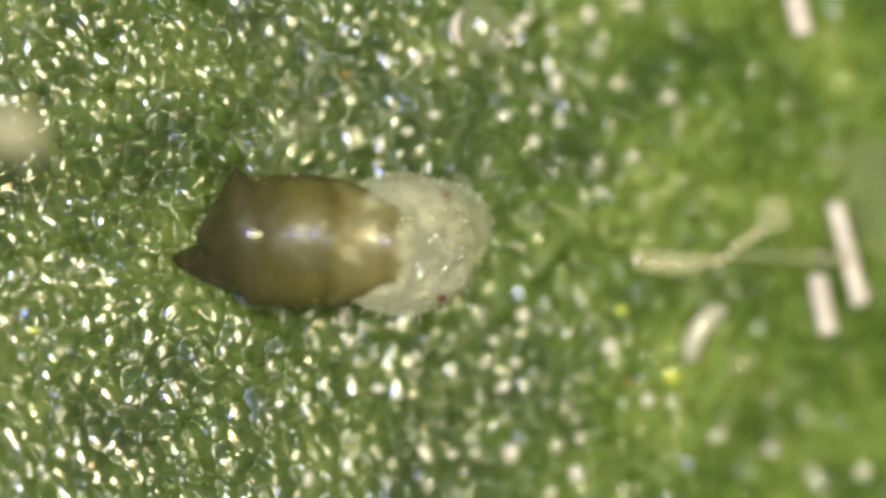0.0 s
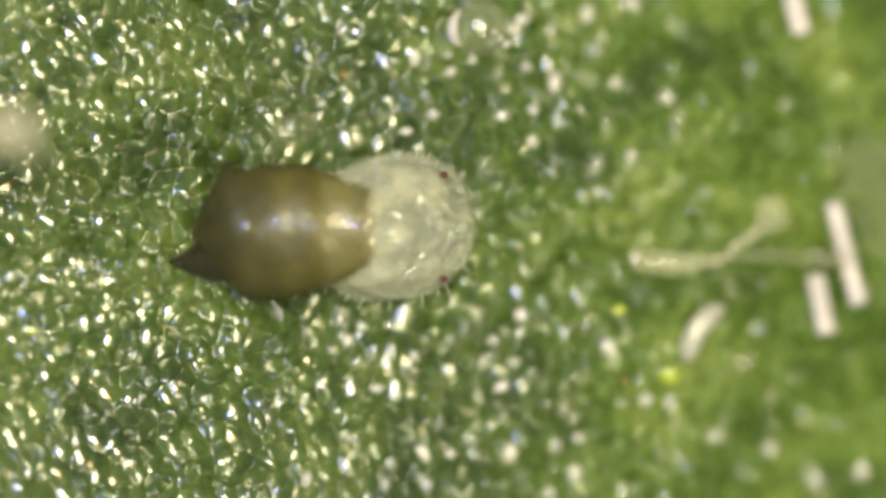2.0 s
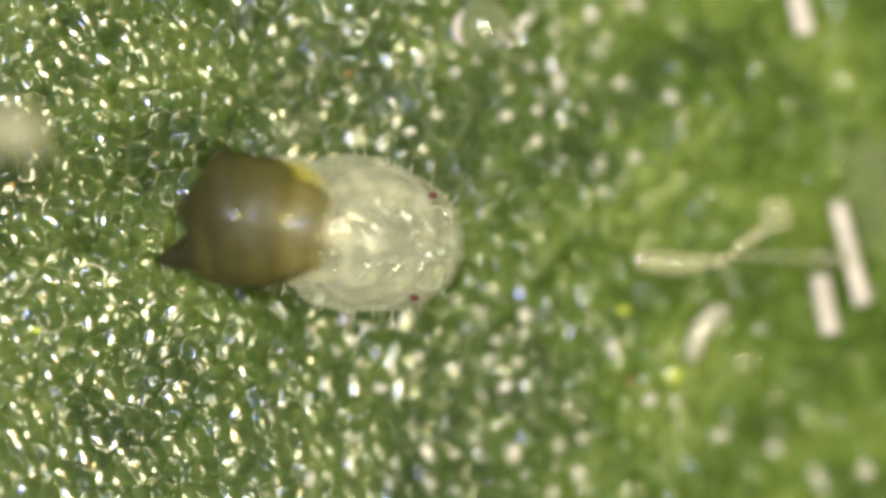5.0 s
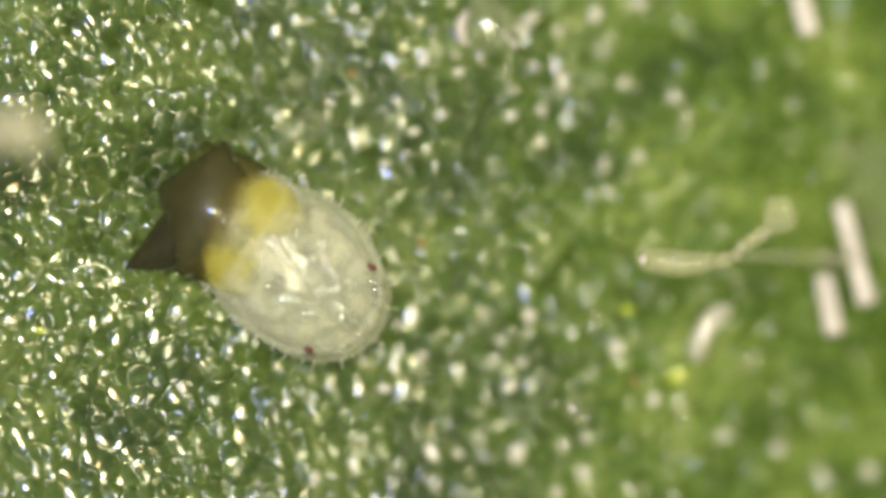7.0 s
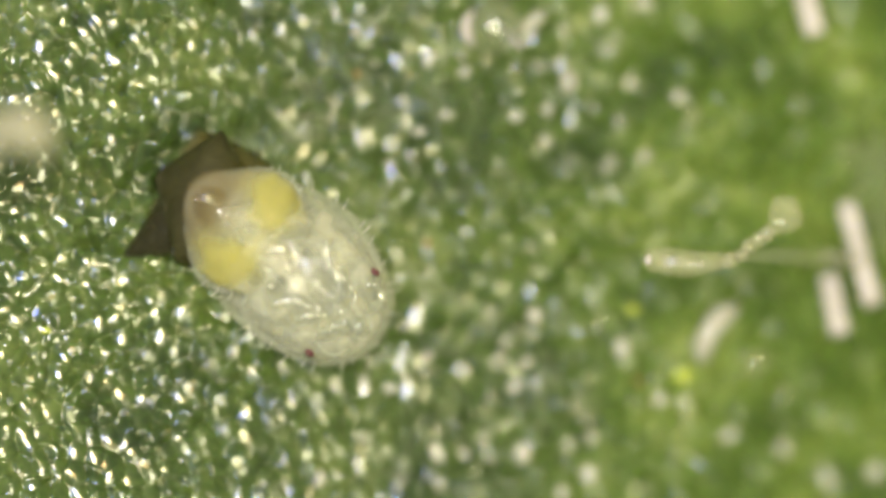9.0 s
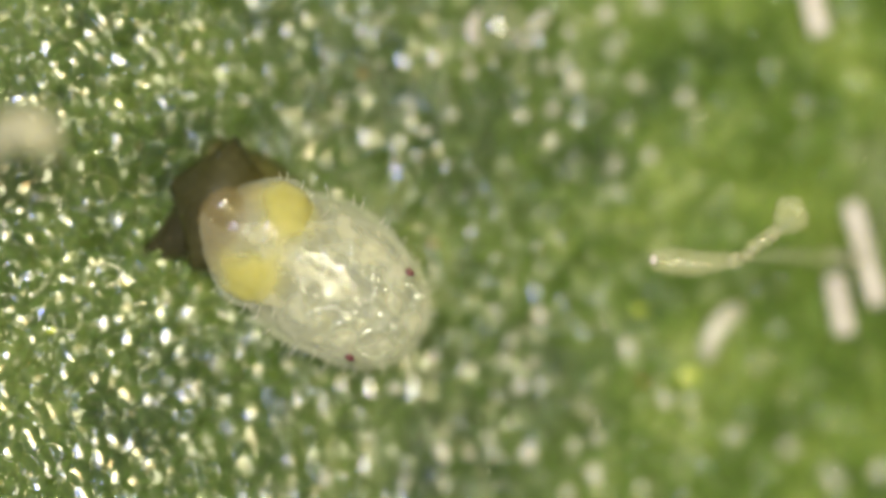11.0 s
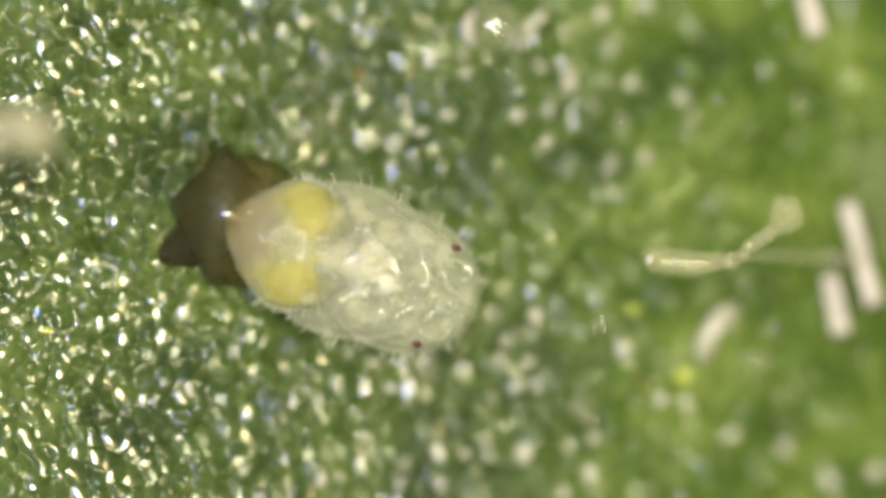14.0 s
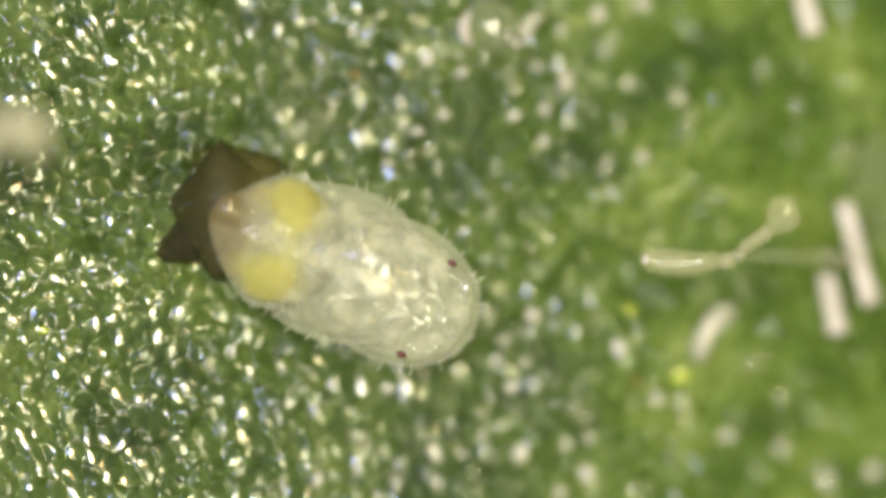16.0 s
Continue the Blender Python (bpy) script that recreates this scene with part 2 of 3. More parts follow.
def leaf_slope(x, y):
    """Height of the leaf without its cells; it falls away to the right."""
    xx = np.clip(x, -900, 900)
    z = 8 - 0.09 * (xx + 392) - 0.065 * np.logaddexp(0, (xx + 200) / 40) * 40
    z = z - 12 * np.exp(-(((x - 330) / 60) ** 2)) + 5 * np.sin(y / 70 + 0.6) * np.exp(-((x - 120) / 260) ** 2)
    z = z + 24 / (1 + np.exp(np.clip((x + 240) / 40, -50, 50))) + 20 / (1 + np.exp(np.clip((x + 180) / 45, -50, 50))) / (1 + np.exp(np.clip((y + 60) / 40, -50, 50)))
    return z + 4 * np.sin(x / 46 + y / 95) + 3 * np.sin(y / 31 - x / 120)


def cells(x, y, size, seed, stretch=1.0):
    """The nearest of a field of scattered cell centres: how far away, in x and y, the next one's margin, and three chances of the cell."""
    rng = np.random.RandomState(seed)
    n = 256
    jx, jy, c1, c2, c3 = [rng.rand(n, n) for _ in range(5)]
    gx, gy = x / size, y / (size * stretch)
    ix, iy = np.floor(gx).astype(int), np.floor(gy).astype(int)
    d1, d2 = np.full(x.shape, 9.0), np.full(x.shape, 9.0)
    dx, dy, a1, b1 = np.zeros(x.shape), np.zeros(x.shape), np.zeros(x.shape, int), np.zeros(x.shape, int)
    for ox in (-1, 0, 1):
        for oy in (-1, 0, 1):
            cx, cy = ix + ox, iy + oy
            a, b = cx % n, cy % n
            ex, ey = gx - cx - 0.1 - 0.8 * jx[a, b], gy - cy - 0.1 - 0.8 * jy[a, b]
            d = np.hypot(ex, ey)
            near = d < d1
            d2 = np.where(near, d1, np.minimum(d2, d))
            dx, dy, a1, b1 = np.where(near, ex, dx), np.where(near, ey, dy), np.where(near, a, a1), np.where(near, b, b1)
            d1 = np.where(near, d, d1)
    return dx * size, dy * size * stretch, d2 - d1, c1[a1, b1], c2[a1, b1], c3[a1, b1]


def build_leaf():
    xs = spacing(-440, 440, 1.2, 2.2)
    ys = spacing(-262, 262, 1.3, 1.3)
    x, y = np.meshgrid(xs, ys)
    wx = x + 3.5 * np.sin(y / 27) + 1.2 * np.sin(y / 9.3 + x / 23)
    wy = y + 3.5 * np.sin(x / 25 + 1) + 1.2 * np.sin(x / 10.1 - y / 29)
    # domed cells, each with a curve, a tilt and a length of its own
    dx, dy, margin, p, q, r = cells(wx, wy, 15.6, 5, 1.1)
    turn = (q - 0.5) * 1.7
    u, v = dx * np.cos(turn) + dy * np.sin(turn), dy * np.cos(turn) - dx * np.sin(turn)
    u = u + (r - 0.35) * 0.07 * v * v
    bend = 8 + 13 * p
    z = -(u * u / bend + v * v / (bend * (1.3 + 2.6 * q))) / 2
    # fewer cells stand level: shade beside the egg shaped in, fewer glints farther off
    rough = 0.86 + 0.35 / (1 + np.exp(-(x - 170) / 60)) + 0.16 * np.sin(x / 61 + 1.3) * np.sin(y / 47 - x / 140)
    shady = np.exp(-((x + 268) / 92) ** 2 - ((y - 56) / 92) ** 2)
    near = np.exp(-((x + 20) / 150) ** 2 - (y / 120) ** 2)
    rough += 0.22 * np.exp(-((x - 60) / 120) ** 2) + 0.13 * (1 + np.tanh((y - 40) / 60)) + 0.04
    rough += 0.22 * near + 0.25 * np.exp(-((x - 80) / 75) ** 2 - ((y + 90) / 60) ** 2) + 0.25 * np.exp(-((x + 35) / 65) ** 2 - ((y - 82) / 45) ** 2)
    rough += 0.32 * np.exp(-((x + 55) / 115) ** 2 - ((y - 125) / 65) ** 2)
    rough += 1.3 * shady + 0.35 * np.exp(-((x + 95) / 70) ** 2 - ((y - 105) / 30) ** 2)
    rough += 0.25 * (1 + np.tanh((x - 190) / 110)) + 0.2 * (1 + np.tanh((x - 170) / 70)) * (1 + np.tanh((y - 20) / 70))
    lean = np.where(p + r > rough - 0.05 + 0.3 / (1 + np.exp(-(x - 40) / 60)), 0.22, 0.95 + 0.6 * shady + 0.3 * near + 0.75 * (1 + np.tanh((x - 250) / 100)))
    z += lean * (dx * (q - 0.5) + dy * (r - 0.5)) + 4.0 * r
    plain = 1 / (1 + np.exp(-(x - 95 - 0.12 * y) / 42))
    # small round glands between them
    dx, dy, margin, p, q, r = cells(wx + 31, wy - 17, 13, 9)
    rad = 2.6 + 2.6 * q
    z += np.where(p > 0.86 + 0.12 / (1 + np.exp(-(x + 60) / 60)), 0.9 * rad * np.clip(1 - (dx * dx + dy * dy) / (1.7 * rad) ** 2, 0, None) ** 2, 0)
    # and small rings
    far = np.hypot(dx * (0.8 + 0.5 * r), dy) + 0.25 * dx * (q - 0.5)
    z += np.where(p < 0.12 - 0.1 / (1 + np.exp(-(x + 60) / 60)), 1.9 * np.exp(-(((far - 3.8 - 1.6 * r) / 1.8) ** 2)) * np.clip(margin * 4, 0, 1), 0)
    # ringed pores
    dx, dy, margin, p, q, r = cells(x, y, 58, 12)
    far = np.hypot(dx * (0.8 + 0.5 * q), dy)
    z += np.where(p > 0.4 + 0.4 * plain, 2.6 * np.exp(-(((far - 9) / 3.8) ** 2)), 0)
    field = np.exp(-np.clip((np.hypot(x / 460, y / 300) - 1.2) * 4, 0, 30))
    z = z * field + leaf_slope(x, y)
    rows, cols = x.shape
    data = bpy.data.meshes.new("leaf")
    data.vertices.add(rows * cols)
    data.vertices.foreach_set("co", (np.stack([x, y, z], -1) * U).astype(np.float32).ravel())
    i = (np.arange(rows - 1)[:, None] * cols + np.arange(cols - 1)).ravel()
    quads = np.stack([i, i + 1, i + cols + 1, i + cols], -1).astype(np.int32)
    data.loops.add(quads.size)
    data.loops.foreach_set("vertex_index", quads.ravel())
    data.polygons.add(len(quads))
    data.polygons.foreach_set("loop_start", np.arange(0, quads.size, 4, dtype=np.int32))
    data.polygons.foreach_set("use_smooth", np.ones(len(quads), dtype=bool))
    data.update(calc_edges=True)
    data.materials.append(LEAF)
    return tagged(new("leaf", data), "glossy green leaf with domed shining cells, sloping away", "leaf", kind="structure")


build_leaf()


def ground(px, py):
    x, y = plan(px, py)
    return x, y, float(leaf_slope(np.array(x), np.array(y)))


# ---- the egg shell ----
def sleeve(x0, x1, wide, deep, ragged, seed, base=False, curve=1.0, taper=0.0):
    """A band of thin skin round the x axis; wide and deep give its half widths at both ends."""
    n, m, outer, inner = 56, 16, [], []
    for i in range(m + 1):
        s = i / m
        row = []
        for j in range(n):
            b = 2 * math.pi * j / n
            c, d = math.cos(b), math.sin(b)
            k = 1 + 0.05 * noise.noise(Vector((s * 2 + seed, c * 1.3, d * 1.3)))
            w, h = (wide[0] + (wide[1] - wide[0]) * s ** curve) * (1 - taper * max(0.0, (s - 0.55) / 0.45) ** 2), deep[0] + (deep[1] - deep[0]) * math.sin(min(1.0, s / 0.62) * math.pi / 2) * (1 - 0.12 * max(0.0, (s - 0.62) / 0.38) ** 2)
            x = x0 + (x1 - x0) * s + ragged * s ** 2 * noise.noise(Vector((c * 1.7, d * 1.7, seed)))
            if base:
                # collapsed into a diamond: one corner near the seam above, one nearer the mouth below
                peak = 0.43 if c > 0 else 0.66
                top = 63 if c > 0 else 62
                w = 6 + (top - 6) * s / peak if s < peak else top - (24 if c > 0 else 8) * (s - peak) / (1 - peak)
                w *= abs(c) ** 0.25
            row.append((x, w * c * k, h * math.copysign(abs(d) ** 0.8, d) * k))
        outer.append(row)
        inner.append([(p[0] + 0.4, p[1] * 0.985, p[2] * 0.985) for p in row])
    return rings(outer + inner[::-1], base)


def build_shell():
    """Local x runs from the pinched seam at the base to the open mouth; the front bands slide back into the base."""
    egg = new("egg_shell")
    tagged(egg, "brown translucent insect egg shell, split open and collapsing", "egg shell")
    part("base", sleeve(-42, 32, (50, 60), (10, 38), 8, 2, True), SHELL, egg)
    middle = part("middle_band", sleeve(-60, 36, (54, 61), (32, 41), 5, 5, curve=0.4, taper=0.22), BAND, egg)
    front = part("mouth_band", sleeve(-34, 34, (56, 34), (38, 31), 7, 8, curve=1.6), RIM, egg, "thin translucent rim")
    fold = part("fold", tube([(0, 40, 0), (-6, 50, -1), (-9, 57, -1), (-11, 62, -1)], [15, 10, 5, 0.8], 12), STALK, egg, "dark pointed fold")
    tail = part("stalk", tube([(24, 2, 2), (6, 0, 0), (-14, 0, -4), (-34, -2, -8), (-54, -1, -11), (-68, 0, -15)], [20, 28, 27, 19, 9, 1.0], 16), STALK, egg,
                "dark pointed stalk")
    part("tear", tube([(-24, -8, 9), (-8, -15, 14), (8, -18, 17), (20, -17, 17)], [0.6, 1.4, 1.4, 0.6], 8), LIMB, tail, "pale torn edge")
    return egg, middle, front, tail, fold


EGG, MIDDLE, FRONT, STEM, FOLD = build_shell()


# ---- the hatchling ----
def build_hatchling():
    """Three bodies in a chain; each one's x points to its head end."""
    bug = new("hatchling_insect")
    tagged(bug, "milky white translucent hatchling insect with red eyes", "insect")
    head = part("forebody", blob(75, 58, 39, 0.025, 1.8, 3, 56, 40), FRONT_SKIN, bug)
    thorax = part("thorax", blob(81, 64, 40, 0.04, 1.6, 8, 56, 40, 0.012), BODY, bug)
    tail = part("abdomen", blob(64, 57, 34, 0.05, 1.6, 5, 56, 44, 0.035, taper=0.42), TAIL, bug, "milky abdomen with a beige tip")
    for ob, sx, sy, seed in ((head, 81, 64, 1), (thorax, 86, 70, 2), (tail, 58, 62, 3)):
        part("margin", blob(sx, sy, 7, 0.05, 7, seed, 90, 24, at=(1, 0, -3), taper=0.42 if ob is tail else 0.0), MARGIN, ob, "clear scalloped margin")
    for ob in (head, thorax, tail):
        ob.data.materials.append(TAIL_BELLY if ob is tail else BELLY)
        for f in ob.data.polygons:
            f.material_index = 1 if f.center.z < -4 * U else 0
    for s in (-1, 1):
        part("eye", blob(4.2, 2.9, 2.6, 0.4, 2.5, s, 14, 9, at=(28, 46 * s, 27)), RED, head, "dark red eye")
        part("antenna", tube(*bow((53, 20 * s, 24), (22, 34 * s, 32), (6, 8 * s, 4), 1.8)), LIMB, head)
        part("leg", tube(*bow((22, 26 * s, 35), (44, 9 * s, 34), (-5, -5 * s, 3), 2.7)), LIMB, head)
        part("leg", tube(*bow((-6, 36 * s, 33), (18, 12 * s, 39), (-4, -5 * s, 3), 2.8)), LIMB, head)
        part("leg", tube(*bow((-2, 40 * s, 34), (34, 18 * s, 38), (-6, -6 * s, 3), 2.8)), LIMB, thorax)
        part("yellow_organ", blob(21, 17, 8, 0.5, 2.2, 4 * s, 30, 20, at=(8, 33 * s, -2)), YELLOW, tail, "bright yellow organ under the skin")
        # short bristles along the rim
        for k in range(5):
            for ob, sx, sy, lo, hi in ((head, 81, 64, 0.1, 1.25), (thorax, 80, 70, -0.5, 0.5), (tail, 64, 59, -0.3, 0.7)):
                a = lo + (hi - lo) * (k + 0.9 * random.random()) / 4.9
                ex, ey = sx * math.sin(a), sy * math.cos(a) * s
                out = Vector((math.sin(a) - 0.25, math.cos(a) * s, 0.25)).normalized() * random.uniform(5, 13)
                root = Vector((ex * 0.96, ey * 0.96, 2))
                part("bristle", tube([root, root + out * 0.6, root + out + Vector((-2, 0, 1))], [0.6, 0.45, 0.2], 5), HAIR, ob)
    # glossy bumps at random spots, added to give the forebody glints
    rng = random.Random(11)
    for k in range(16):
        x, y = rng.uniform(-30, 50), rng.uniform(-34, 34)
        z = 39 * math.sqrt(max(0.05, 1 - (x / 75) ** 2 - (y / 58) ** 2))
        size = rng.uniform(2.4, 4.6)
        part("leg_joint", blob(size * rng.uniform(1, 1.8), size, size, 0.3, 2, k, 14, 10, at=(x, y, z)), LIMB, head)
    part("beak", tube(*bow((48, 0, 33), (12, 2, 41), (0, 0, 2), 4.0)), LIMB, head)
    part("mouth_ring", tube([(54 + 7 * math.cos(a), 9 * math.sin(a), 25 + 1.5 * math.cos(a * 2)) for a in [0.6 + 5 * i / 13 for i in range(14)]],
                            [2.0] * 14, 8), LIMB, head)
    return bug, thorax, tail


BUG, THORAX, TAIL_END = build_hatchling()


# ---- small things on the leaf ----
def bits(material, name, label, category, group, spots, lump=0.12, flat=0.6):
    """Beads on the leaf for glints, streaks and specks: place, size, length against width, turn."""
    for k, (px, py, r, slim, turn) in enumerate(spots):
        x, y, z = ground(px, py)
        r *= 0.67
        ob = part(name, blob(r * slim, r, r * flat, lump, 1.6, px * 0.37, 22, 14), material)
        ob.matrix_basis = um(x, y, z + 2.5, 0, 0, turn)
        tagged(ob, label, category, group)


# pale beads stand in for blurred leaf glints, placed to fit the camera's view
BEAD = "pale bead that stands for a leaf glint"
bits(GLINT_BEAD, "wax_bead", BEAD, "wax bead", "wax beads on the leaf",
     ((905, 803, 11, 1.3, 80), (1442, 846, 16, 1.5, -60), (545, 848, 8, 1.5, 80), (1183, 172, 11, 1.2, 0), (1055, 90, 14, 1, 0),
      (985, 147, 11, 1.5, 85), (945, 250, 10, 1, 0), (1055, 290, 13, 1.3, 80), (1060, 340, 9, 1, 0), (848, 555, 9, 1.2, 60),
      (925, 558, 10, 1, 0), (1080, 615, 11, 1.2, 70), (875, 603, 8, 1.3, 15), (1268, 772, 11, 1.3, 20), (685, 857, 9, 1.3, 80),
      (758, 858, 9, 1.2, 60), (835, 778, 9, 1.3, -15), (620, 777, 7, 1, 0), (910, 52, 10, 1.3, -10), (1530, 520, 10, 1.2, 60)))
bits(GLINT_BEAD, "wax_bead", BEAD, "wax bead", "wax beads on the leaf",
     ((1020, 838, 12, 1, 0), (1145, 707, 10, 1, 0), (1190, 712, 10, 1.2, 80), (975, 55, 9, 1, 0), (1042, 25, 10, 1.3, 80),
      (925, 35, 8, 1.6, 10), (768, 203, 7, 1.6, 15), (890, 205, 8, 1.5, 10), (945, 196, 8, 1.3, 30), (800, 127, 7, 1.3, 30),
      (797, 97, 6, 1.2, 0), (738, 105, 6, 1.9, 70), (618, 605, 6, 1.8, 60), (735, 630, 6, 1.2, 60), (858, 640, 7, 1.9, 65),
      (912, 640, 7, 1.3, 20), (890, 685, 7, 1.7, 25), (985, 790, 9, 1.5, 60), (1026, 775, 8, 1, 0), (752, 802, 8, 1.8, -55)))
bits(GLINT_BEAD, "wax_bead", BEAD, "wax bead", "wax beads on the leaf",
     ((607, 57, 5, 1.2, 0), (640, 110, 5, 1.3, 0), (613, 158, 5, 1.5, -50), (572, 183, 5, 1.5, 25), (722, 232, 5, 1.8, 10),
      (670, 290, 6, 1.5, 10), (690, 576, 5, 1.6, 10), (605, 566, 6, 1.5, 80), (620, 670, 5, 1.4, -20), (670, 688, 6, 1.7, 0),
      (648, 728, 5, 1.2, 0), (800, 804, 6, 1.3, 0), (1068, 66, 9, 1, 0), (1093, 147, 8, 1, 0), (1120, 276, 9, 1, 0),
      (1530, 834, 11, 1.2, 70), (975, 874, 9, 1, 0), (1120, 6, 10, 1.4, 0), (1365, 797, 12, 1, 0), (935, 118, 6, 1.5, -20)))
# flat clear beads put in for pale blurred streaks and faint glint spots
STREAK = "flat pale bead for a blurred bright streak"
bits(VEIL, "wax_ridge", STREAK, "wax ridge", "wax ridges on the leaf",
     ((1366, 712, 7, 3.2, 85), (1372, 790, 8, 1.6, 60), (1196, 735, 6, 4.5, 88), (1040, 570, 5, 4.0, 80), (1020, 740, 8, 1.8, 60),
      (1330, 640, 6, 3.0, 70), (1200, 210, 7, 2.2, 70), (1080, 210, 4, 5, -60), (680, 215, 4, 4, 62), (820, 836, 5, 2.6, 80), (1205, 205, 8, 2, 65), (1390, 187, 10, 1.2, 60), (1480, 270, 13, 1.1, 0), (1310, 645, 16, 1, 0), (1000, 720, 12, 1.3, 80), (885, 127, 8, 1.8, 70), (1125, 866, 10, 1, 0)))
bits(LIME, "lime_speck", "bright lime green speck on the leaf", "speck", "lime specks", ((1187, 665, 11, 1.2, 0), (1100, 548, 6, 1.4, 20), (60, 585, 5, 1.4, 0)))
bits(AMBER, "amber_speck", "small amber speck on the leaf", "speck", "amber specks", ((610, 130, 4, 1, 0), (735, 430, 4, 1, 0), (1110, 675, 4, 1, 0), (920, 440, 4, 1, 0)))


def splinter(a, b, wide, lift, label):
    """A white splinter lying from a to b."""
    ax, ay, az = ground(*a)
    bx, by, bz = ground(*b)
    mid, half = Vector(((ax + bx) / 2, (ay + by) / 2, (az + bz) / 2 + lift)), math.hypot(bx - ax, by - ay) / 2
    rows = []
    for i in range(13):
        s = i / 12 * 2 - 1
        w = wide * (1 if abs(s) < 0.97 else 0.93) * (1 + 0.08 * noise.noise(Vector((s * 3, wide, 0))))
        rows.append([(s * half + 1.5 * noise.noise(Vector((c * 2, d, s))), w * math.copysign(abs(c) ** 0.6, c), 0.7 * w * math.copysign(abs(d) ** 0.6, d))
                     for c, d in [(math.cos(2 * math.pi * j / 14), math.sin(2 * math.pi * j / 14)) for j in range(14)]])
    ob = part("splinter", rings(rows), SPLINTER_GLINT)
    ob.matrix_basis = Matrix.Translation(mid * U) @ pose(0, 0, 0, 0, -math.degrees(math.asin((bz - az) / (2 * half))), math.degrees(math.atan2(by - ay, bx - ax)))
    return tagged(ob, label, "splinter", "white splinters on the leaf")


splinter((1478, 358), (1525, 540), 8, 16, "long white glassy splinter with blunt ends")
splinter((1446, 486), (1468, 592), 8.5, 16, "short white glassy splinter lying on the leaf")
splinter((1398, -40), (1424, 60), 9, 14, "white glassy splinter at the leaf's edge")


def build_droplet():
    """A clear dome with a bright crescent on one side and three glints on the other."""
    x, y, z = ground(850, 48)
    drop = part("droplet", blob(27, 25, 17, 0.07, 2.2, 6, 44, 30), DROP)
    drop.matrix_basis = um(x, y, z + 8, 0, 0, 35)
    tagged(drop, "clear domed droplet with a bright crescent on the leaf", "droplet")
    # the highlight and glints are modelled as solid white parts
    arc = [math.radians(100 + 12 * i) for i in range(9)]
    part("crescent", tube([(23 * math.cos(a), 22 * math.sin(a), 7) for a in arc], [0.8, 2.5, 4, 5, 5.4, 5, 4, 2.5, 0.8], 12), SPLINTER_GLINT, drop, "white arc for the highlight on the droplet")
    for a, far, size in ((-52, 15, 2.4), (-62, 22, 2.4), (-66, 29, 3.4)):
        part("glint", blob(size * 1.2, size, size, 0.1, 2, far, 14, 10, at=(far * math.cos(math.radians(a)), far * math.sin(math.radians(a)), 15 - far * 0.25)), SPLINTER_GLINT, drop, "small white bead for a glint")


def wax_thread(points, radius, label):
    """A clear thread lying on the leaf through the points."""
    x0, y0, z0 = ground(*points[0])
    spots = []
    for a, b in zip(points, points[1:]):
        for k in range(4):
            spots.append((a[0] + (b[0] - a[0]) * k / 4, a[1] + (b[1] - a[1]) * k / 4))
    spots.append(points[-1])
    line, rad = [], []
    for i, p in enumerate(spots):
        x, y, z = ground(*p)
        line.append((x - x0, y - y0, z - z0 + 5 + 1.5 * noise.noise(Vector((i * 0.6, radius, 0)))))
        rad.append(radius * 0.7 * (1 + 0.5 * noise.noise(Vector((i * 0.9, 3, radius)))) * (0.4 if i in (0, len(spots) - 1) else 1))
    ob = part("wax_thread", tube(line, rad, 10), THREAD)
    ob.matrix_basis = um(x0, y0, z0)
    return tagged(ob, label, "wax thread", "wax threads on the leaf")


def clear_ring(px, py, wide, high, start, sweep, radius, label):
    wax_thread([(px + wide * math.cos(math.radians(start + sweep * i / 9)), py + high * math.sin(math.radians(start + sweep * i / 9))) for i in range(10)], radius, label)


# clear rings and threads put in for the leaf's curved glints
clear_ring(88, 567, 25, 22, 200, -250, 2.2, "open clear ring for a C-shaped leaf glint")
clear_ring(152, 487, 33, 20, 150, 300, 3.2, "thick clear ring for a ring-shaped leaf glint")
wax_thread([(22, 526), (42, 512), (54, 490), (66, 472)], 3.0, "bent clear thread lying on the leaf")
wax_thread([(70, 385), (73, 360), (84, 347)], 2.6, "short bent clear thread for a leaf glint")
wax_thread([(205, 545), (216, 536), (232, 538)], 2.6, "short curved clear thread for a leaf glint")
wax_thread([(135, 285), (140, 270), (152, 262)], 2.4, "short curved clear thread for a leaf glint")
wax_thread([(-8, 575), (8, 566), (30, 560)], 6.0, "thick lump of white wax on the leaf")


